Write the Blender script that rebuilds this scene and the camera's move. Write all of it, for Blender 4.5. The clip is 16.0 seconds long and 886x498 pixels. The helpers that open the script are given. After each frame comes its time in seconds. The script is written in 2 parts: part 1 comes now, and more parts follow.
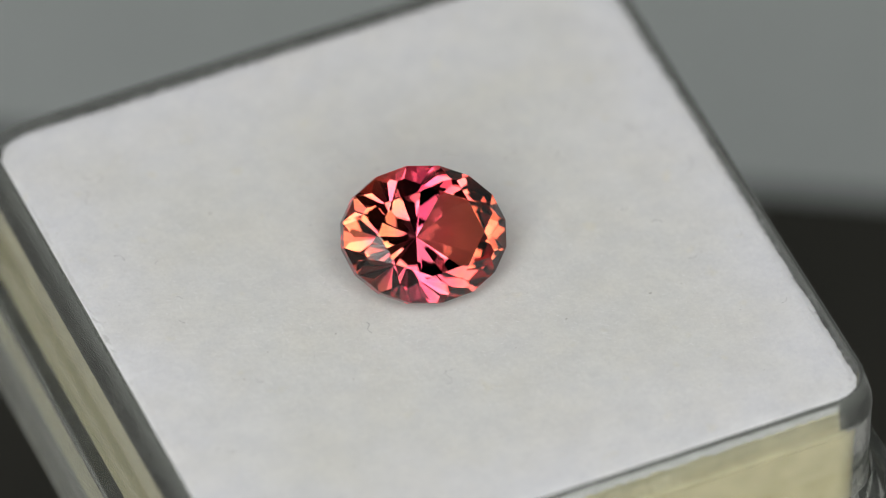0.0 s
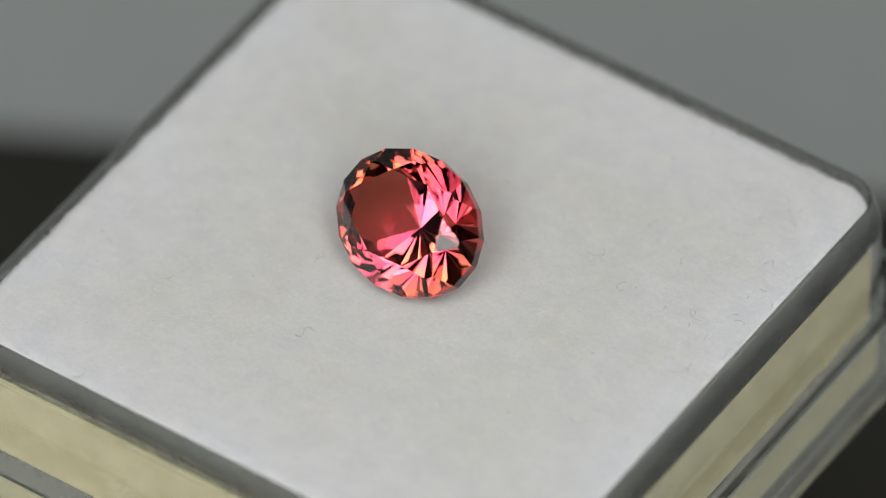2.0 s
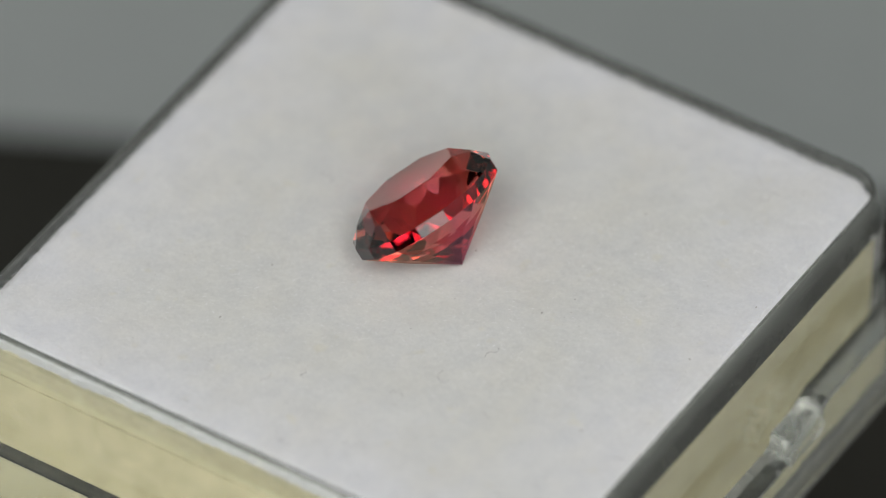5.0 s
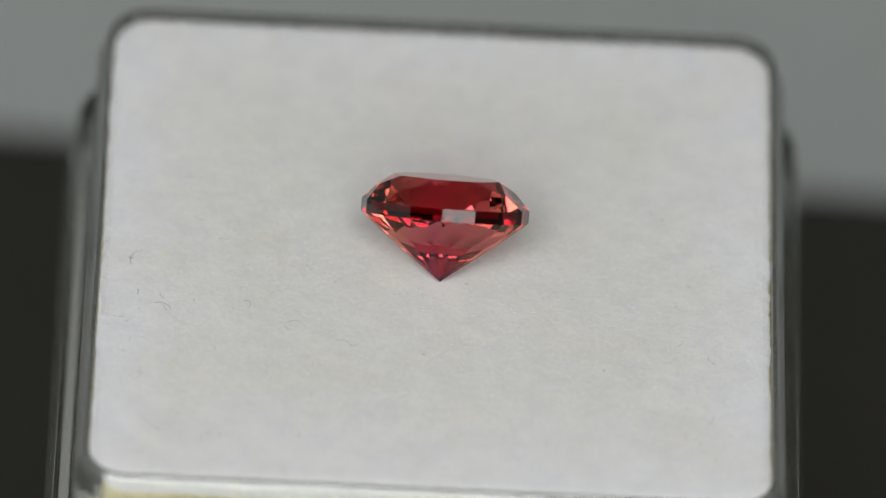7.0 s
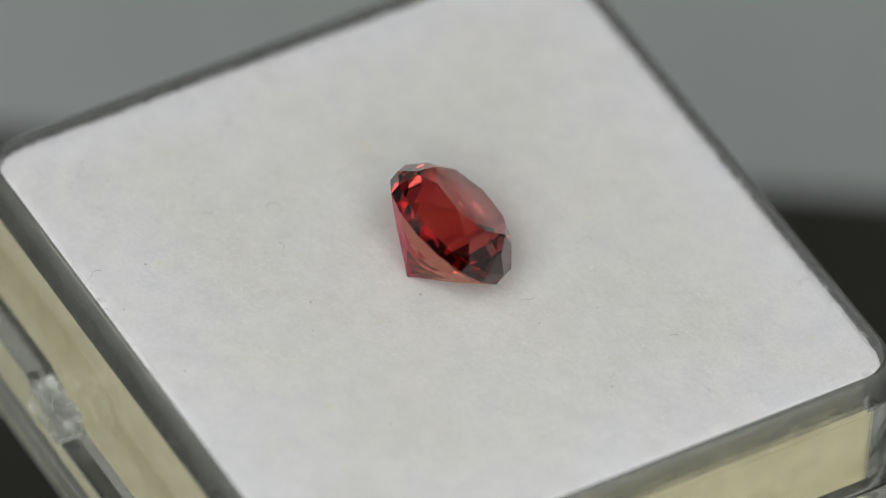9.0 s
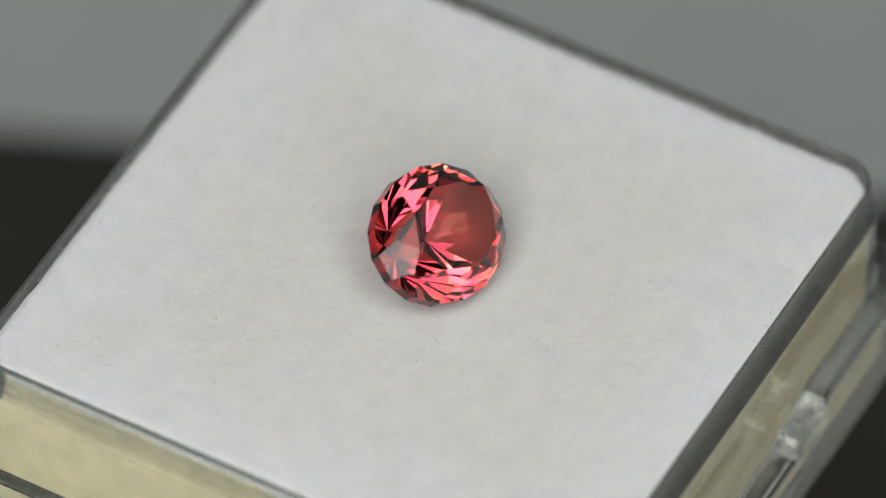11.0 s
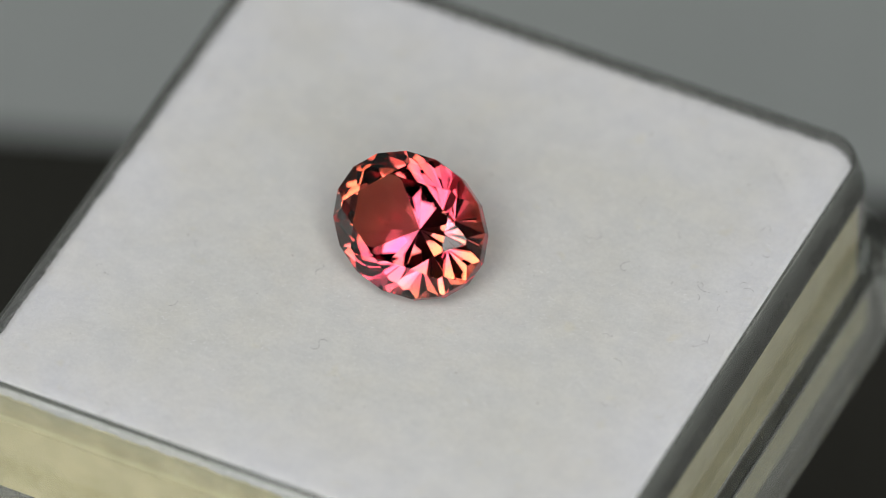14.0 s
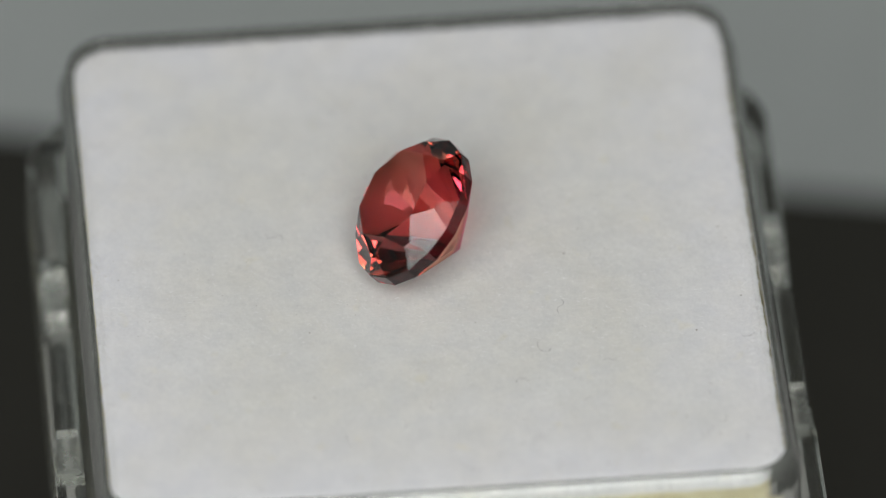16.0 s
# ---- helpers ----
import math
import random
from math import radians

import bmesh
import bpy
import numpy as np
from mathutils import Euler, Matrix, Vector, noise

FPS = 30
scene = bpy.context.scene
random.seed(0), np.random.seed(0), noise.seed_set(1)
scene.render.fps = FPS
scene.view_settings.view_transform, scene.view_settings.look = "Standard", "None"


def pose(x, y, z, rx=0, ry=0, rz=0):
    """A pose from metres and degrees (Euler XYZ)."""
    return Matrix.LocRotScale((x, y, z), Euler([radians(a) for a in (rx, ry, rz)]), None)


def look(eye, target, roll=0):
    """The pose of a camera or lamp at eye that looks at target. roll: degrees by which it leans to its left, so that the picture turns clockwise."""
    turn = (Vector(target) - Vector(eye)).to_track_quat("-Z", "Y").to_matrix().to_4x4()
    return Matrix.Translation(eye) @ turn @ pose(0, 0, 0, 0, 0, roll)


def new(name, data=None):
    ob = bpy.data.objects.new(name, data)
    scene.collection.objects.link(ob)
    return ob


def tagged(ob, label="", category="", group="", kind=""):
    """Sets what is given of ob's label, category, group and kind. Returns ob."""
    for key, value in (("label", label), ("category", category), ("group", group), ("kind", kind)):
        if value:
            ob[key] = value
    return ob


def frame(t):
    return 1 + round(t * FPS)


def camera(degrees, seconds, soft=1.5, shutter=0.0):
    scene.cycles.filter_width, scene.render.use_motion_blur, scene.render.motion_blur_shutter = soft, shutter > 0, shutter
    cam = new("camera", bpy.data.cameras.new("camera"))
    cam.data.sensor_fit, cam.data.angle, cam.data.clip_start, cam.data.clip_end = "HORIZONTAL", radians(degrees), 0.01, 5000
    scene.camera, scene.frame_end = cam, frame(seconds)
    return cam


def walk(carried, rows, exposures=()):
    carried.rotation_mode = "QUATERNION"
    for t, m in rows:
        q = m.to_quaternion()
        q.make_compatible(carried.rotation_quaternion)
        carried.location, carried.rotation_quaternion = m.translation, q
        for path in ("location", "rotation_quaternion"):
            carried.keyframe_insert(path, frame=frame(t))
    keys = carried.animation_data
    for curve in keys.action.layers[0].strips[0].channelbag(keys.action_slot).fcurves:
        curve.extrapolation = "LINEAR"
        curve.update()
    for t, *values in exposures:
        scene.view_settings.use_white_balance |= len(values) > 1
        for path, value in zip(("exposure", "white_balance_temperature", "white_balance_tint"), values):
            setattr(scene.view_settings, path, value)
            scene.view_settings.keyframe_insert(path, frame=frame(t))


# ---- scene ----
import itertools

cam = camera(5.0, 16.0, soft=0.95)
EYE, WAY = Vector((0.000564, -0.297725, 0.303107)), Vector((0.0, 0.701542, -0.712628))
# the camera's own slow drift in exposure, in stops
DRIFT = [(0.0, -0.32), (0.6, -0.33), (1.0, -0.39), (2.0, -0.36), (3.0, -0.32), (8.0, -0.31), (10.5, -0.28), (11.5, -0.28), (12.8, -0.31),
         (13.4, -0.38), (14.4, -0.36), (15.3, -0.32), (16.0, -0.32)]
walk(cam, [(0.0, look(EYE, EYE + WAY, 1.834)), (16.0, look(EYE, EYE + WAY, 1.834))], DRIFT)
# a long macro lens, stopped down, in focus just before the stone
cam.data.dof.use_dof = True
cam.data.dof.focus_distance = 0.4228
cam.data.dof.aperture_fstop = cam.data.lens / 18.0

MM = 0.001
SPIN = -29.3165  # degrees a second of the turntable

# the box's frame at the start: leaning two degrees on the turntable
BOX = Matrix(((0.90344, -0.42854, -0.01198), (0.42797, 0.90317, -0.03341), (0.02514, 0.02506, 0.99937))).to_4x4()
BOX = Matrix.Translation(Vector((-0.1734, -0.3594, -0.0141)) * MM) @ BOX
STONE = Matrix(((0.95837, 0.28444, -0.02510), (-0.23449, 0.73382, -0.63759), (-0.16294, 0.61693, 0.76996))).to_4x4()
STONE = Matrix.Translation(Vector((-0.2291, -0.3254, 2.3593)) * MM) @ STONE

# ---------------------------------------------------------------- light
world = bpy.data.worlds.new("room_light")
scene.world = world
world.use_nodes = True
world.node_tree.nodes["Background"].inputs[0].default_value = (0.75, 0.8, 0.85, 1)
world.node_tree.nodes["Background"].inputs[1].default_value = 0.1


def softbox(name, eye, target, width, depth, watts, colour):
    data = bpy.data.lights.new(name, "AREA")
    data.shape, data.size, data.size_y, data.energy, data.color = "RECTANGLE", width, depth, watts, colour
    ob = new(name, data)
    ob.matrix_basis = look(eye, target)
    return ob


# two diffused lamps beside the lens, a dimmer one above, a wide one below, and dim panels in place of unseen, faintly
# lit side walls
softbox("diffuser_panel", (-0.138, -0.239, 0.329), (0, 0, 0), 0.185, 0.245, 0.82, (0.995, 0.99, 0.98))
softbox("diffuser_panel", (0.115, -0.250, 0.338), (0, 0, 0), 0.115, 0.190, 0.42, (1.0, 0.99, 0.965))
softbox("top_panel", (0.06, -0.17, 0.465), (0, 0, 0), 0.30, 0.20, 0.40, (0.99, 1.0, 0.98))
softbox("front_panel", (0.0, -0.369, 0.216), (0, 0, 0), 0.46, 0.125, 0.82, (1.0, 0.99, 0.965))
for side in (-1, 1):
    softbox("side_panel", (side * 0.55, 0.02, 0.22), (0, 0.02, 0.10), 0.60, 0.34, 0.16, (1.0, 0.995, 0.975))


# ---------------------------------------------------------------- materials
def material(name):
    m = bpy.data.materials.new(name)
    m.use_nodes = True
    t = m.node_tree
    return m, t, t.nodes["Principled BSDF"], t.nodes["Material Output"]


def node(t, kind, **values):
    n = t.nodes.new(kind)
    for key, value in values.items():
        n.inputs[key].default_value = value
    return n


def place(t, scale):
    """Object coordinates in units of the given number per metre."""
    co = t.nodes.new("ShaderNodeTexCoord")
    mp = t.nodes.new("ShaderNodeMapping")
    mp.inputs["Scale"].default_value = (scale, scale, scale)
    t.links.new(co.outputs["Object"], mp.inputs["Vector"])
    return mp.outputs["Vector"]


def noisy(t, where, scale, detail=4.0, rough=0.6):
    n = node(t, "ShaderNodeTexNoise", Scale=scale, Detail=detail, Roughness=rough)
    t.links.new(where, n.inputs["Vector"])
    return n.outputs["Fac"]


def ramp(t, fac, *stops):
    r = t.nodes.new("ShaderNodeValToRGB")
    e = r.color_ramp.elements
    e[0].position, e[0].color = stops[0][0], (*stops[0][1], 1)
    e[1].position, e[1].color = stops[-1][0], (*stops[-1][1], 1)
    for p, c in stops[1:-1]:
        e.new(p).color = (*c, 1)
    t.links.new(fac, r.inputs["Fac"])
    return r.outputs["Color"]


def mixed(t, fac, a, b, kind="MIX"):
    m = t.nodes.new("ShaderNodeMix")
    m.data_type, m.blend_type = "RGBA", kind
    for socket, value in ((m.inputs[0], fac), (m.inputs[6], a), (m.inputs[7], b)):
        if isinstance(value, (int, float)):
            socket.default_value = value
        elif isinstance(value, tuple):
            socket.default_value = (*value, 1)
        else:
            t.links.new(value, socket)
    return m.outputs[2]


def bump(t, bsdf, height, strength, distance):
    b = node(t, "ShaderNodeBump", Strength=strength, Distance=distance)
    t.links.new(height, b.inputs["Height"])
    t.links.new(b.outputs["Normal"], bsdf.inputs["Normal"])


def rough_stuff(name, low, high, scale, roughness, fine=None, relief=0.0, depth=0.0001):
    """A matt surface with blotches at one scale and grain at a finer one."""
    m, t, b, _ = material(name)
    w = place(t, 1000.0)
    blotch = ramp(t, noisy(t, w, scale), (0.35, low), (0.68, high))
    grain = noisy(t, w, fine or scale * 9, 5.0, 0.7)
    tone = ramp(t, grain, (0.3, (0.9, 0.9, 0.9)), (0.7, (1, 1, 1)))
    t.links.new(mixed(t, 1.0, blotch, tone, "MULTIPLY"), b.inputs["Base Color"])
    b.inputs["Roughness"].default_value = roughness
    b.inputs["Specular IOR Level"].default_value = 0.25
    if relief:
        bump(t, b, grain, relief, depth)
    return m


def white_felt():
    """Felt: fine fibre grain, faint blotches, a little yellower and darker away from its rim."""
    m, t, b, _ = material("white_felt")
    w = place(t, 1000.0)
    xyz = t.nodes.new("ShaderNodeSeparateXYZ")
    t.links.new(w, xyz.inputs[0])
    wide = []
    for axis in "XY":
        n = t.nodes.new("ShaderNodeMath")
        n.operation = "ABSOLUTE"
        t.links.new(xyz.outputs[axis], n.inputs[0])
        wide.append(n.outputs[0])
    most = t.nodes.new("ShaderNodeMath")
    most.operation = "MAXIMUM"
    t.links.new(wide[0], most.inputs[0])
    t.links.new(wide[1], most.inputs[1])
    fray = t.nodes.new("ShaderNodeMath")
    fray.operation = "MULTIPLY_ADD"
    fray.inputs[1].default_value = 6.0
    t.links.new(noisy(t, w, 0.25, 3.0), fray.inputs[0])
    t.links.new(most.outputs[0], fray.inputs[2])
    rim_tone = ramp(t, step(t, fray.outputs[0], 11.0, 17.5), (0.0, (0.775, 0.780, 0.757)), (1.0, (0.832, 0.840, 0.866)))
    blotch = ramp(t, noisy(t, w, 0.8, 5.0, 0.65), (0.36, (0.925, 0.93, 0.945)), (0.64, (1, 1, 1)))
    warm = ramp(t, noisy(t, w, 0.33, 3.0, 0.5), (0.4, (1, 1, 1)), (0.70, (1.0, 0.988, 0.958)))
    spot = ramp(t, noisy(t, w, 0.9, 2.0, 0.4), (0.66, (1, 1, 1)), (0.76, (1.0, 0.985, 0.93)))
    warm = mixed(t, 1.0, warm, spot, "MULTIPLY")
    grain = noisy(t, w, 4.5, 6.0, 0.75)
    tone = ramp(t, grain, (0.32, (0.92, 0.92, 0.925)), (0.66, (1, 1, 1)))
    colour = mixed(t, 1.0, mixed(t, 1.0, mixed(t, 1.0, rim_tone, blotch, "MULTIPLY"), warm, "MULTIPLY"), tone, "MULTIPLY")
    t.links.new(colour, b.inputs["Base Color"])
    b.inputs["Roughness"].default_value = 0.95
    b.inputs["Specular IOR Level"].default_value = 0.15
    b.inputs["Sheen Weight"].default_value = 0.15
    clump = noisy(t, w, 1.1, 4.0, 0.55)
    both = t.nodes.new("ShaderNodeMath")
    both.operation = "MULTIPLY_ADD"
    both.inputs[1].default_value = 0.35
    t.links.new(grain, both.inputs[0])
    t.links.new(clump, both.inputs[2])
    bump(t, b, both.outputs[0], 0.28, 0.00016)
    return m


def step(t, value, low, high):
    r = t.nodes.new("ShaderNodeMapRange")
    r.inputs["From Min"].default_value, r.inputs["From Max"].default_value = low, high
    t.links.new(value, r.inputs["Value"])
    return r.outputs["Result"]


FELT = white_felt()


def felt_fibre():
    """Loose fibres, each of a slightly different white."""
    m, t, b, _ = material("felt_fibre")
    geo = t.nodes.new("ShaderNodeNewGeometry")
    t.links.new(ramp(t, geo.outputs["Random Per Island"], (0.0, (0.72, 0.72, 0.71)), (0.5, (0.77, 0.775, 0.77)), (1.0, (0.82, 0.825, 0.84))), b.inputs["Base Color"])
    b.inputs["Roughness"].default_value = 0.9
    b.inputs["Specular IOR Level"].default_value = 0.2
    return m


FUZZ = felt_fibre()
FOAM = rough_stuff("cream_foam", (0.62, 0.57, 0.36), (0.77, 0.71, 0.46), 0.8, 0.9, 6.0, 0.7, 0.00015)
DARK = rough_stuff("black_table", (0.030, 0.030, 0.025), (0.040, 0.039, 0.033), 0.02, 0.6, 0.7, 0.2, 0.0001)
PAPER = rough_stuff("grey_paper", (0.40, 0.435, 0.425), (0.44, 0.47, 0.465), 0.008, 0.9, 0.8, 0.1, 0.0001)
WALL = rough_stuff("dark_cloth", (0.05, 0.05, 0.05), (0.07, 0.07, 0.07), 0.02, 0.9)
CLOTH = rough_stuff("white_cloth", (0.74, 0.74, 0.73), (0.80, 0.80, 0.79), 0.01, 0.9)
FLOOR = rough_stuff("grey_cloth", (0.40, 0.40, 0.39), (0.46, 0.46, 0.45), 0.01, 0.9)
HAIR = rough_stuff("grey_lint", (0.30, 0.30, 0.31), (0.48, 0.47, 0.47), 2.0, 0.8)
SPECK = rough_stuff("pale_specks", (0.42, 0.40, 0.38), (0.55, 0.54, 0.52), 2.0, 0.9)
RUBBER = rough_stuff("black_rubber", (0.02, 0.02, 0.02), (0.03, 0.03, 0.03), 0.4, 0.7)


def clear_plastic(name, low, high, least, most):
    """Polystyrene with scuffed, slightly milky skin: roughness from low to high, milkiness from least to most, with
    more added towards the rim.
    """
    m, t, b, out = material(name)
    t.nodes.remove(b)
    w = place(t, 1000.0)
    g = node(t, "ShaderNodeBsdfGlass", IOR=1.55)
    g.inputs["Color"].default_value = (0.915, 0.92, 0.905, 1)
    dirt = noisy(t, w, 0.5, 6.0, 0.7)
    r = t.nodes.new("ShaderNodeMapRange")
    r.inputs["From Min"].default_value, r.inputs["From Max"].default_value = 0.45, 0.75
    r.inputs["To Min"].default_value, r.inputs["To Max"].default_value = low, high
    t.links.new(dirt, r.inputs["Value"])
    t.links.new(r.outputs["Result"], g.inputs["Roughness"])
    bp = node(t, "ShaderNodeBump", Strength=0.07, Distance=0.00005)
    t.links.new(noisy(t, w, 0.9, 4.0, 0.6), bp.inputs["Height"])
    t.links.new(bp.outputs["Normal"], g.inputs["Normal"])
    haze = node(t, "ShaderNodeBsdfDiffuse", Roughness=0.5)
    haze.inputs["Color"].default_value = (0.70, 0.74, 0.70, 1)
    scuff = t.nodes.new("ShaderNodeMapRange")
    scuff.inputs["From Min"].default_value, scuff.inputs["From Max"].default_value = 0.3, 0.75
    scuff.inputs["To Min"].default_value, scuff.inputs["To Max"].default_value = least, most
    t.links.new(dirt, scuff.inputs["Value"])
    xyz = t.nodes.new("ShaderNodeSeparateXYZ")
    t.links.new(w, xyz.inputs[0])
    milk = t.nodes.new("ShaderNodeMath")
    milk.operation = "MULTIPLY_ADD"
    milk.inputs[1].default_value = 0.07
    t.links.new(step(t, xyz.outputs["Z"], 8.70, 9.75), milk.inputs[0])
    t.links.new(scuff.outputs["Result"], milk.inputs[2])
    mix = t.nodes.new("ShaderNodeMixShader")
    t.links.new(milk.outputs[0], mix.inputs[0])
    t.links.new(g.outputs["BSDF"], mix.inputs[1])
    t.links.new(haze.outputs["BSDF"], mix.inputs[2])
    t.links.new(mix.outputs["Shader"], out.inputs["Surface"])
    return m


def gem_glass():
    """Tourmaline of two colours: pink through the middle, peach towards the ends, and deep red through the flanks."""
    m, t, b, out = material("pink_tourmaline")
    t.nodes.remove(b)
    w = place(t, 1000.0)
    xyz = t.nodes.new("ShaderNodeSeparateXYZ")
    t.links.new(w, xyz.inputs[0])
    far = t.nodes.new("ShaderNodeMath")
    far.operation = "ABSOLUTE"
    t.links.new(xyz.outputs["X"], far.inputs[0])
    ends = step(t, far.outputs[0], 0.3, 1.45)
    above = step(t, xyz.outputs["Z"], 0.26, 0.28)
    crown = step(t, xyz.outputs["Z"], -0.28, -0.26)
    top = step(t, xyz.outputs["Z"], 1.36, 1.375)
    # facet tints by height stand in for light absorbed along its path
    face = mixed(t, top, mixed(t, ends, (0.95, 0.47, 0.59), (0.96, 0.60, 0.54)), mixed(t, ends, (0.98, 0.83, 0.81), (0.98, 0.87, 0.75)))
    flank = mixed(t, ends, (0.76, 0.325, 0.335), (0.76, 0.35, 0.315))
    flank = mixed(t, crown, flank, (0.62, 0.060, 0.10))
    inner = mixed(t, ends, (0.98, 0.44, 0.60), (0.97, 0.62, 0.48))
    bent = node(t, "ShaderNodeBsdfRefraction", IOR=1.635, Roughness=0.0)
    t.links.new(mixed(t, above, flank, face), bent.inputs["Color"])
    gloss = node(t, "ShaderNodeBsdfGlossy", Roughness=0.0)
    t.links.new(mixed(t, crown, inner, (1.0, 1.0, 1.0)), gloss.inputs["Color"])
    fresnel = node(t, "ShaderNodeFresnel", IOR=1.635)
    mix = t.nodes.new("ShaderNodeMixShader")
    t.links.new(fresnel.outputs[0], mix.inputs[0])
    t.links.new(bent.outputs["BSDF"], mix.inputs[1])
    t.links.new(gloss.outputs["BSDF"], mix.inputs[2])
    t.links.new(mix.outputs["Shader"], out.inputs["Surface"])
    return m


PLASTIC = clear_plastic("clear_polystyrene", 0.01, 0.07, 0.006, 0.040)
FROSTED = clear_plastic("frosted_polystyrene", 0.2, 0.4, 0.035, 0.08)
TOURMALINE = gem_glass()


# ---------------------------------------------------------------- mesh helpers
def mesh_of(bm, name, material_, smooth=False):
    bmesh.ops.recalc_face_normals(bm, faces=bm.faces[:])
    me = bpy.data.meshes.new(name)
    bm.to_mesh(me)
    bm.free()
    me.materials.append(material_)
    for p in me.polygons:
        p.use_smooth = smooth
    return me


def part(name, bm, material_, parent, label="", smooth=False):
    ob = new(name, mesh_of(bm, name, material_, smooth))
    ob.parent = parent
    return tagged(ob, label)


def thing(name, m, label, category, group="", kind=""):
    ob = new(name)
    ob.empty_display_size = 0.005
    ob.matrix_basis = m
    return tagged(ob, label, category, group, kind)


def slab(x0, x1, y0, y1, z0, z1, bevel=0.0):
    bm = bmesh.new()
    bmesh.ops.create_cube(bm, size=1.0)
    for v in bm.verts:
        v.co = ((x0 + x1) / 2 + v.co.x * (x1 - x0), (y0 + y1) / 2 + v.co.y * (y1 - y0), (z0 + z1) / 2 + v.co.z * (z1 - z0))
    if bevel:
        bmesh.ops.bevel(bm, geom=bm.edges[:], offset=bevel, segments=2, affect="EDGES")
    return bm


def turned(profile, n=48):
    """A closed turned solid from (radius, height) pairs, top to bottom."""
    bm = bmesh.new()
    rings = [[bm.verts.new((r * math.cos(2 * math.pi * k / n), r * math.sin(2 * math.pi * k / n), z)) for k in range(n)] for r, z in profile]
    for a, b in zip(rings, rings[1:]):
        for k in range(n):
            bm.faces.new((a[k], a[(k + 1) % n], b[(k + 1) % n], b[k]))
    bm.faces.new(rings[0])
    bm.faces.new(rings[-1])
    return bm


# ---------------------------------------------------------------- room and table
TABLE = -0.040


def structure(name, bm, material_, label, category):
    ob = new(name, mesh_of(bm, name, material_))
    return tagged(ob, label, category, kind="structure")


# grey floor beyond the board is out of view, added as a reflector
structure("table_surface", slab(-0.63, 0.63, -0.70, 0.62, TABLE - 0.025, TABLE - 0.003), FLOOR, "unseen grey cloth floor, added to reflect in the plastic walls", "table")
structure("black_board", slab(-0.030, 0.030, -0.30, 0.20, TABLE - 0.003, TABLE, 0.0004), DARK, "matt black board under the turntable", "board")


def paper_sweep():
    """A sheet of paper that lies on the table and curves up behind."""
    bm = bmesh.new()
    section = [(0.0, 0.0006), (0.30, 0.0006)]
    for k in range(1, 9):
        a = math.radians(90 * k / 8)
        section.append((0.30 + 0.12 * math.sin(a), 0.0006 + 0.12 * (1 - math.cos(a))))
    section.append((0.42, 0.25))
    thick = 0.0004
    rows = []
    for x in (-0.45, 0.45):
        rows.append([bm.verts.new((x, y, z)) for y, z in section])
        rows.append([bm.verts.new((x, y + (thick if z > 0.02 else 0), z - thick)) for y, z in section])
    a, b, c, d = rows
    for k in range(len(section) - 1):
        bm.faces.new((a[k], a[k + 1], c[k + 1], c[k]))
        bm.faces.new((b[k], b[k + 1], d[k + 1], d[k]))
        bm.faces.new((a[k], a[k + 1], b[k + 1], b[k]))
        bm.faces.new((c[k], c[k + 1], d[k + 1], d[k]))
    bm.faces.new((a[0], b[0], d[0], c[0]))
    bm.faces.new((a[-1], b[-1], d[-1], c[-1]))
    return bm


sheet = structure("backdrop", paper_sweep(), PAPER, "light grey paper backdrop lying on the black board", "backdrop")
sheet.matrix_basis = pose(0, 0.0455, TABLE, 0, 0, -3.7)

# unseen walls, dark at the ends, white at the sides, added to shape reflections
for name, box, paint in (("wall_north", (-0.64, 0.64, 0.62, 0.63), WALL), ("wall_south", (-0.64, 0.64, -0.71, -0.70), WALL),
                         ("wall_east", (0.63, 0.64, -0.70, 0.62), CLOTH), ("wall_west", (-0.64, -0.63, -0.70, 0.62), CLOTH)):
    structure(name, slab(*box, TABLE - 0.03, 0.64), paint, "unseen white cloth side wall, added for soft reflections" if paint is CLOTH else "unseen dark cloth end wall, added to keep reflections dark", "wall")
structure("ceiling", slab(-0.64, 0.64, -0.71, 0.63, 0.64, 0.65), WALL, "unseen dark cloth roof, added to keep reflections dark", "ceiling")

# ---------------------------------------------------------------- turntable
turntable = thing("turntable", pose(0, 0, TABLE), "small black display turntable hidden under the box", "turntable")
part("base", turned([(0.0185, 0.010), (0.020, 0.0085), (0.020, 0.0)]), RUBBER, turntable)
part("spindle", turned([(0.006, 0.0275), (0.006, 0.010)]), RUBBER, turntable)
platter = part("platter", turned([(0.0115, -9.5 * MM), (0.012, -9.8 * MM), (0.012, -12.2 * MM)]), RUBBER, turntable)

# ---------------------------------------------------------------- the box
HX, HY, CORNER = 14.0, 13.87, 1.55
RAMP = (-6.5, -5.9, -3.8, -3.2, 3.2, 3.8, 5.9, 6.5)


def outline(off):
    """Points round a rounded square, in order, that correspond from one offset to the next: x, y, and which side."""
    pts, r = [], CORNER + off
    cx, cy = HX - CORNER, HY - CORNER
    corners = [(cx, -cy, -90), (cx, cy, 0), (-cx, cy, 90), (-cx, -cy, 180)]
    side = [[(x, -HY - off, "f") for x in RAMP], [(HX + off, y, "s") for y in (-8, 0, 8)],
            [(x, HY + off, "f") for x in reversed(RAMP)], [(-HX - off, y, "s") for y in (8, 0, -8)]]
    for straight, (x, y, a0) in zip(side, corners):
        pts += straight
        for k in range(25):
            a = radians(a0 + 90 * k / 24)
            pts.append((x + r * math.cos(a), y + r * math.sin(a), "c"))
    return pts


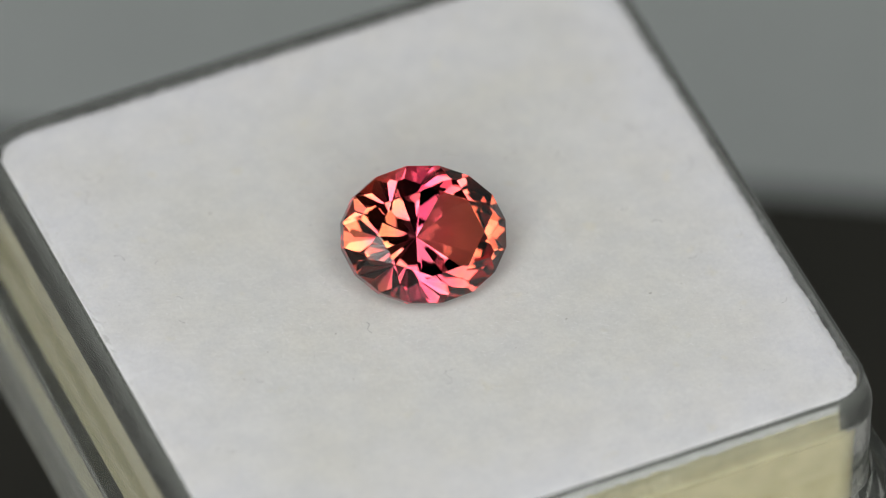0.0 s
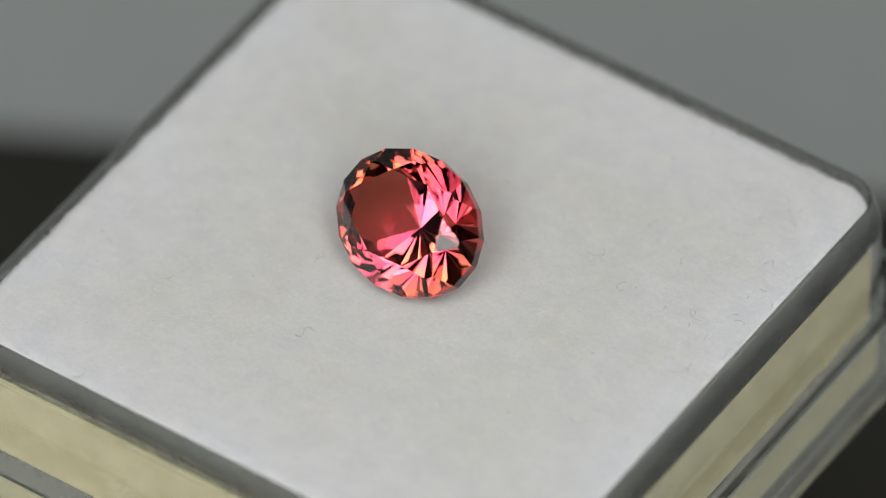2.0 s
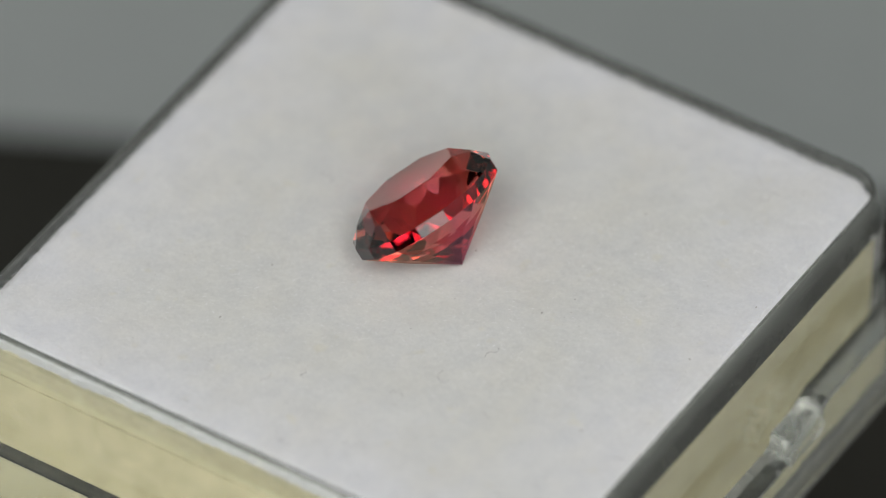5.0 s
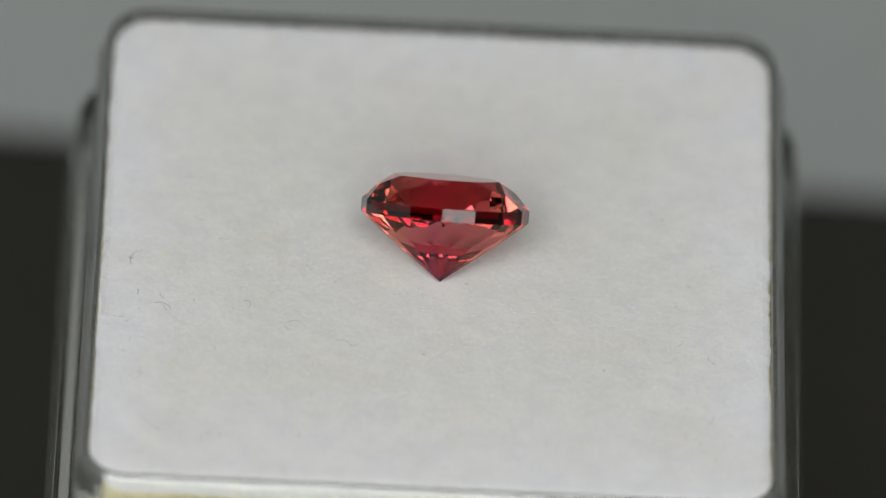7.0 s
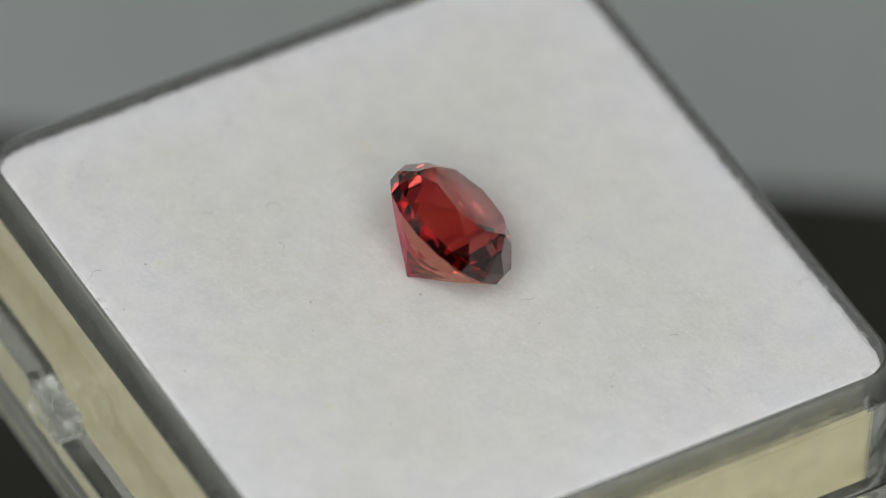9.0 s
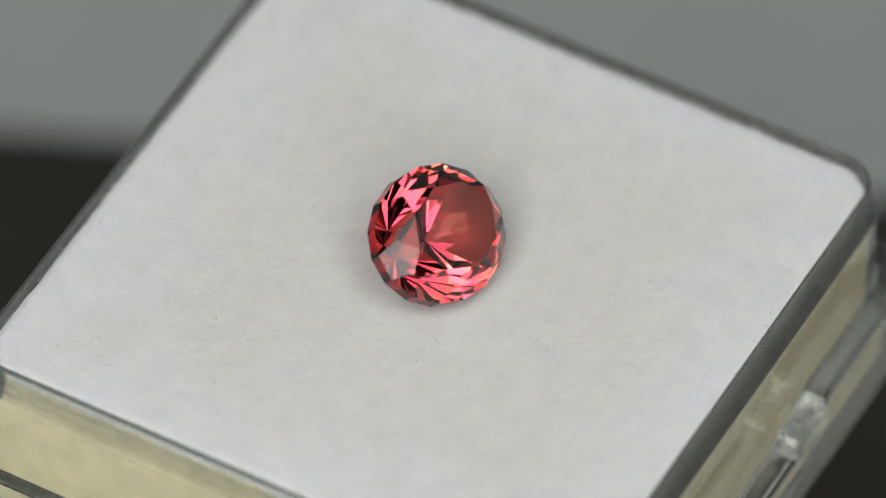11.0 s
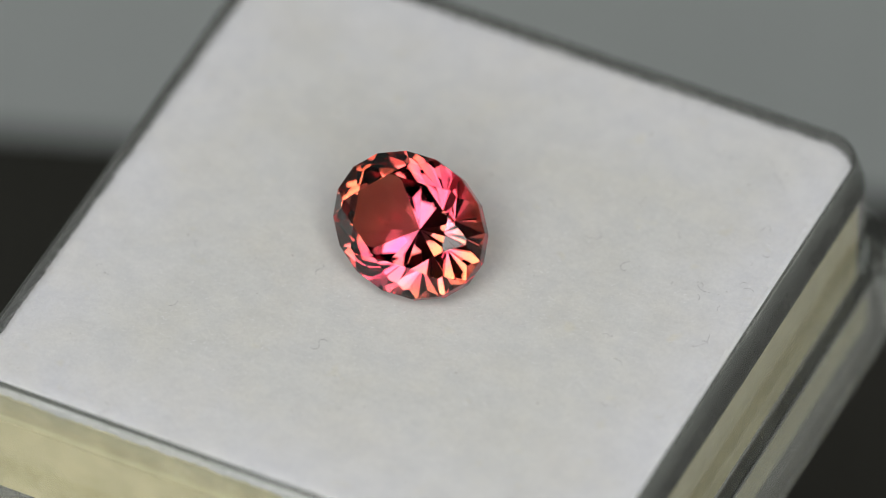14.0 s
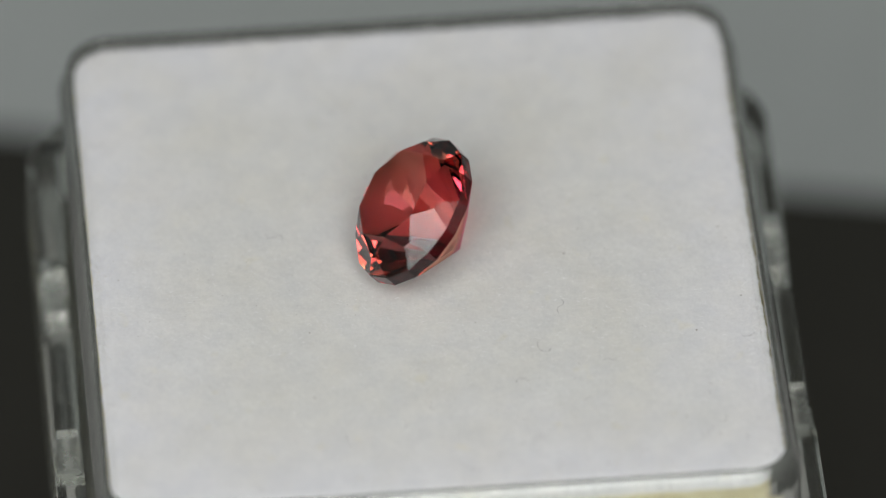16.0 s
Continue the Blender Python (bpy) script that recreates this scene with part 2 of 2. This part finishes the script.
def ledge(x, side):
    """Height of the ledge: lower along the middle of two sides."""
    if side != "f":
        return -5.2
    k = min(1.0, max(0.0, (6.5 - abs(x)) / 3.3))
    return -5.2 - 1.2 * k


def hoop(section):
    """A closed ring from (offset, height) pairs, with more or less width and depth; a height may be a rule of the point."""
    bm = bmesh.new()
    rings = []
    for off, z, *more in section:
        wide, deep = more or (0.0, 0.0)
        rings.append([bm.verts.new((x * (1 + wide / HX) * MM, y * (1 + deep / HY) * MM, (z(x, s) if callable(z) else z) * MM)) for x, y, s in outline(off)])
    n = len(rings[0])
    for a, b in zip(rings, rings[1:] + rings[:1]):
        for k in range(n):
            bm.faces.new((a[k], a[(k + 1) % n], b[(k + 1) % n], b[k]))
    return bm


def plate(off, levels):
    """A rounded square block from (offset, height) levels, top to bottom."""
    bm = bmesh.new()
    rings = [[bm.verts.new((x * MM, y * MM, z * MM)) for x, y, s in outline(off + o)] for o, z in levels]
    n = len(rings[0])
    for a, b in zip(rings, rings[1:]):
        for k in range(n):
            bm.faces.new((a[k], a[(k + 1) % n], b[(k + 1) % n], b[k]))
    bm.faces.new(rings[0])
    bm.faces.new(rings[-1])
    return bm


gem_box = thing("gem_box", BOX @ pose(0, 0, -9.5 * MM), "clear plastic square gem box with rounded corners, open, on a turntable", "box")
LIFT = pose(0, 0, 9.5 * MM)


def boxed(name, bm, label, skin=PLASTIC):
    bm.transform(LIFT)
    ob = part(name, bm, skin, gem_box, label)
    ob.visible_shadow = False
    return ob


RIM = [(0.06, 0.26), (0.075, 0.32), (0.115, 0.36), (0.165, 0.37), (0.22, 0.355), (0.26, 0.30), (0.29, 0.22), (0.58, -0.75), (0.65, -1.0), (0.68, -1.2)]
boxed("inner_wall", hoop([(0.06, -9.5)] + RIM + [(0.68, -9.5)]), "clear upstanding inner wall with a rounded rim")
boxed("outer_wall", hoop([(0.82, lambda x, s: ledge(x, s), 0.0, 0.05), (1.42, lambda x, s: ledge(x, s), 0.0, 0.46), (1.51, lambda x, s: ledge(x, s) - 0.05, 0.0, 0.49),
                          (1.55, lambda x, s: ledge(x, s) - 0.18, 0.0, 0.49), (2.02, -9.0, -0.06, 0.2), (2.02, -9.3, -0.06, 0.2), (1.92, -9.48, -0.06, 0.2), (0.71, -9.5), (0.71, -9.15),
                          (1.40, -9.1, -0.06, 0.2)]), "clear thin outer wall, notched along two sides")
for side in (-1, 1):
    for x in (-4.85, 4.85):
        y = side * (HY + 1.44)
        bm = slab((x - 1.35) * MM, (x + 1.35) * MM, (y - 0.46) * MM, (y + 0.46) * MM, -6.9 * MM, -5.4 * MM, 0.06 * MM)
        boxed("catch", bm, "small frosted moulded catch", FROSTED)
boxed("base_plate", plate(0.04, [(0, -8.95), (0, -9.50)]), "clear flat bottom")

# ---------------------------------------------------------------- the pad
foam_pad = thing("foam_pad", BOX @ pose(0, 0, -8.9 * MM), "cream foam pad with a white felt top, lying in the box", "pad")
LIFT_PAD = pose(0, 0, 8.9 * MM)


def felt_cover():
    """The felt sheet, with a soft rounded and slightly ragged rim."""
    rng = random.Random(3)
    base = outline(0.0)
    dense = []
    for (x0, y0, _), (x1, y1, _) in zip(base, base[1:] + base[:1]):
        n = max(1, round(math.hypot(x1 - x0, y1 - y0) / 0.14))
        dense += [(x0 + (x1 - x0) * k / n, y0 + (y1 - y0) * k / n) for k in range(n)]
    rag = [rng.uniform(-1, 0.6) * 0.05 + 0.05 * noise.noise(Vector((x * 0.9, y * 0.9, 2.0))) for x, y in dense]
    bm = bmesh.new()
    rings = []
    for inset, z, share in ((0.62, 0.0, 0.0), (0.30, -0.03, 0.4), (0.10, -0.12, 1.0), (0.0, -0.28, 1.0), (0.01, -0.50, 0.8), (0.03, -0.80, 0.4)):
        rings.append([bm.verts.new((x * (1 - (inset - r * share) / 14) * MM, y * (1 - (inset - r * share) / 14) * MM, z * MM)) for (x, y), r in zip(dense, rag)])
    n = len(dense)
    for a, b in zip(rings, rings[1:]):
        for k in range(n):
            bm.faces.new((a[k], a[(k + 1) % n], b[(k + 1) % n], b[k]))
    bm.faces.new(rings[0])
    bm.faces.new(rings[-1])
    return bm


for name, bm, mat, label in (("felt_cover", felt_cover(), FELT, "white fuzzy felt top"),
                             ("foam_sheet", plate(-0.02, [(0.0, -0.81), (0.0, -1.78)]), FOAM, "cream foam"),
                             ("foam_sheet", plate(-0.02, [(0.0, -1.86), (0.0, -8.8), (-0.05, -8.9)]), FOAM, "cream foam")):
    bm.transform(LIFT_PAD)
    part(name, bm, mat, foam_pad, label)


def fuzz():
    """Fine bent fibres that lie on the felt and stand out of it, longest along its edges."""
    rng = random.Random(5)
    verts, faces = [], []
    rim = outline(-0.22)
    run = list(itertools.accumulate(math.hypot(b[0] - a[0], b[1] - a[1]) for a, b in zip(rim, rim[1:] + rim[:1])))
    for k in range(16000):
        if k < 9000:
            f = rng.random() * run[-1]
            i = next(n for n, end in enumerate(run) if end >= f)
            (x0, y0, _), (x1, y1, _) = rim[i], rim[(i + 1) % len(rim)]
            f = rng.random()
            x, y = x0 + (x1 - x0) * f, y0 + (y1 - y0) * f
            inward = rng.random() ** 2 * 0.8
            x, y = x * (1 - inward / 14), y * (1 - inward / 14)
            out = Vector((y1 - y0, x0 - x1, 0)).normalized()
            d = (out * rng.uniform(-0.1, 0.9) + Vector((rng.uniform(-0.7, 0.7), rng.uniform(-0.7, 0.7), rng.uniform(0.0, 0.6)))).normalized()
            z, size, r = rng.uniform(-0.12, -0.02), rng.uniform(0.2, 0.5), 0.006
        else:
            x, y, z = rng.uniform(-13.5, 13.5), rng.uniform(-13.4, 13.4), -0.008
            d = Vector((rng.uniform(-1, 1), rng.uniform(-1, 1), rng.uniform(0.02, 0.28))).normalized()
            size, r = rng.uniform(0.08, 0.24), rng.uniform(0.006, 0.010)
        p = Vector((x, y, z + 8.9))
        w = d.cross(Vector((0, 0, 1))).normalized()
        u = d.cross(w).normalized() * r
        bend = p + d * size * 0.55 + w * rng.uniform(-0.2, 0.2) * size
        tip = bend + (d + w * rng.uniform(-0.9, 0.9)).normalized() * size * 0.45 - Vector((0, 0, 0.25 * size))
        w = w * r
        n = len(verts)
        for c in (p, bend):
            verts += [tuple(q * MM) for q in (c + w, c - w * 0.5 + u, c - w * 0.5 - u)]
        verts.append(tuple(tip * MM))
        for j in range(3):
            a, b = n + j, n + (j + 1) % 3
            faces += [(a, b, b + 3, a + 3), (a + 3, b + 3, n + 6)]
    me = bpy.data.meshes.new("felt_fuzz")
    me.from_pydata(verts, [], faces)
    me.materials.append(FUZZ)
    ob = new("felt_fuzz", me)
    ob.parent = foam_pad
    return tagged(ob, "loose white felt fibres", kind="stuff")


fuzz()


def specks():
    """Pale dust pressed into the felt."""
    rng = random.Random(11)
    verts, faces = [], []
    for k in range(150):
        x, y = rng.uniform(-13.2, 13.2), rng.uniform(-13.2, 13.2)
        r = rng.uniform(0.015, 0.04) if k % 9 else rng.uniform(0.05, 0.09)
        n, a = len(verts), rng.uniform(0, 6)
        for j in range(5):
            q = r * rng.uniform(0.6, 1.2)
            verts.append(((x + q * math.cos(a + j * 1.257)) * MM, (y + q * 0.7 * math.sin(a + j * 1.257)) * MM, 8.901 * MM))
        verts.append((x * MM, y * MM, (8.9 + r * 0.4) * MM))
        faces += [(n + j, n + (j + 1) % 5, n + 5) for j in range(5)]
    me = bpy.data.meshes.new("dust")
    me.from_pydata(verts, [], faces)
    me.materials.append(SPECK)
    ob = new("dust", me)
    ob.parent = foam_pad
    return tagged(ob, "pale dust specks in the felt", kind="stuff")


specks()


# ---------------------------------------------------------------- lint
def fibre(points, r):
    bm = bmesh.new()
    rings = []
    for k, p in enumerate(points):
        d = (points[min(k + 1, len(points) - 1)] - points[max(k - 1, 0)]).normalized()
        w = d.cross(Vector((0, 0, 1))).normalized()
        u = w.cross(d)
        s = r * (0.6 if k in (0, len(points) - 1) else 1.0)
        rings.append([bm.verts.new((p + (w * math.cos(a) + u * math.sin(a)) * s) * MM) for a in (0.5, 2.6, 4.7)])
    for a, b in zip(rings, rings[1:]):
        for k in range(3):
            bm.faces.new((a[k], a[(k + 1) % 3], b[(k + 1) % 3], b[k]))
    bm.faces.new(rings[0])
    bm.faces.new(rings[-1])
    return bm


def curl(shape, size):
    """A fibre's run on the felt: s a double curve, h a hook, c an arc, w a wriggle."""
    pts, n = [], 16
    p = Vector((0, 0, 0))
    for k in range(n):
        f = k / (n - 1)
        a = {"s": -1.35 * math.cos(2 * math.pi * f), "h": 3.4 * f * f - 0.5, "c": 1.9 * f - 0.95, "w": 0.8 * math.sin(7 * f + 0.5) + 0.5 * f}[shape]
        p = p + Vector((math.cos(a), math.sin(a), 0)) * size * 1.4 / n
        pts.append(Vector((p.x, p.y, 0.018 + 0.012 * math.sin(f * 3.1))))
    mid = sum(pts, Vector()) / n
    return [Vector((q.x - mid.x, q.y - mid.y, q.z)) for q in pts]


LINT = [("s", -1.62, -6.09, 1.0, 45), ("h", 7.81, 3.45, 0.7, 250), ("w", 3.63, 5.44, 0.8, 150), ("c", 12.65, 0.89, 0.9, 60),
        ("c", 6.02, 13.08, 0.5, 100), ("h", -7.95, -13.2, 0.8, 60), ("c", 12.99, -7.8, 0.35, 30), ("w", 6.9, 7.2, 0.5, 80),
        ("h", 6.0, 4.5, 0.9, 20), ("c", 11.3, 3.7, 0.7, 330), ("s", -10.8, 10.2, 1.1, 120), ("w", -11.47, 9.16, 0.8, 60),
        ("c", -11.5, 5.5, 0.5, 120), ("w", -3.56, -2.27, 0.6, 70), ("c", 9.97, -1.56, 0.45, 160), ("c", -8.13, -6.67, 0.4, 60),
        ("w", 11.4, 10.9, 0.5, 140)]
lint, rng = [], random.Random(21)
for k in range(28):
    LINT.append((rng.choice("cwc"), rng.uniform(8.6, 13.3) * (1 if k % 4 else -1), rng.uniform(-7.0, 12.5), rng.uniform(0.16, 0.44), rng.uniform(0, 360)))
for shape, x, y, size, turn in LINT:
    ob = new("lint_fibre", mesh_of(fibre(curl(shape, size), 0.0075), "lint_fibre", HAIR, True))
    ob.matrix_basis = BOX @ pose(x * MM, y * MM, 0, 0, 0, turn)
    tagged(ob, "thin curled grey lint fibre lying on white felt", "lint", "lint on the felt")
    lint.append(ob)


# ---------------------------------------------------------------- the stone
def stone():
    """An oval brilliant: a block cut plane by plane on a round plan, then drawn out to an oval."""
    bm = bmesh.new()
    bmesh.ops.create_cube(bm, size=4.0)

    def cut(azimuth, out, up, where):
        a = radians(azimuth)
        no = Vector((math.cos(a) * out, math.sin(a) * out, up)).normalized()
        r, z = where
        bmesh.ops.bisect_plane(bm, geom=bm.verts[:] + bm.edges[:] + bm.faces[:], dist=1e-7, plane_co=Vector((math.cos(a) * r, math.sin(a) * r, z)), plane_no=no, clear_outer=True)
        loose = [e for e in bm.edges if len(e.link_faces) == 1]
        if loose:
            bmesh.ops.contextual_create(bm, geom=loose)

    edge = math.cos(radians(11.25))
    half, crown, depth = 0.0755, 0.314, 0.769
    cut(0, 0, 1, (0, half + crown))
    for k in range(16):
        cut(22.5 * k, 1, 0, (edge, 0))
    for k in range(8):
        main, between = 45 * k, 22.5 + 45 * k
        cut(main, 0.921, 1, (edge, half))
        cut(between, 1.187, 1, (edge, half))
        cut(between, 0.553, 1, (0.591, half + crown))
    slope = depth / edge
    for k in range(16):
        cut(22.5 * k, slope * 1.09, -1, (edge, -half))
    for k in range(16):
        cut(22.5 * k + 11.25, slope * 0.965, -1, (0, -half - depth))
    for v in bm.verts:
        v.co = Vector((v.co.x * 3.552, v.co.y * 2.918, v.co.z * 3.552)) * MM
    return bm


gemstone = thing("gemstone", BOX @ STONE, "oval faceted pink and peach tourmaline resting tilted on white felt", "gemstone")
whole = stone()
bmesh.ops.recalc_face_normals(whole, faces=whole.faces[:])


def zone(f):
    up = f.normal.z
    return "table_facet" if up > 0.99 else "girdle" if abs(up) < 0.05 else "crown" if up > 0 else "pavilion"


for name, label in (("table_facet", "large flat polished top facet"), ("crown", "sloping kite and triangle facets of the crown"),
                    ("girdle", "narrow faceted girdle"), ("pavilion", "deep red facets meeting in a point")):
    bm = bmesh.new()
    for f in whole.faces:
        if zone(f) == name:
            bm.faces.new([bm.verts.new(v.co) for v in f.verts])
    bmesh.ops.remove_doubles(bm, verts=bm.verts[:], dist=1e-8)
    me = bpy.data.meshes.new(name)
    bm.to_mesh(me)
    bm.free()
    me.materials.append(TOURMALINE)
    ob = new(name, me)
    ob.parent = gemstone
    tagged(ob, label)
whole.free()


# ---------------------------------------------------------------- what turns
def motions():
    times = [0.2 * k for k in range(81)]
    for ob in [gem_box, foam_pad, gemstone] + lint:
        start = ob.matrix_basis.copy()
        walk(ob, [(t, pose(0, 0, 0, 0, 0, SPIN * t) @ start) for t in times])
    lower = pose(0, 0, -TABLE)
    walk(platter, [(t, lower @ pose(0, 0, 0, 0, 0, SPIN * t) @ BOX) for t in times])


motions()
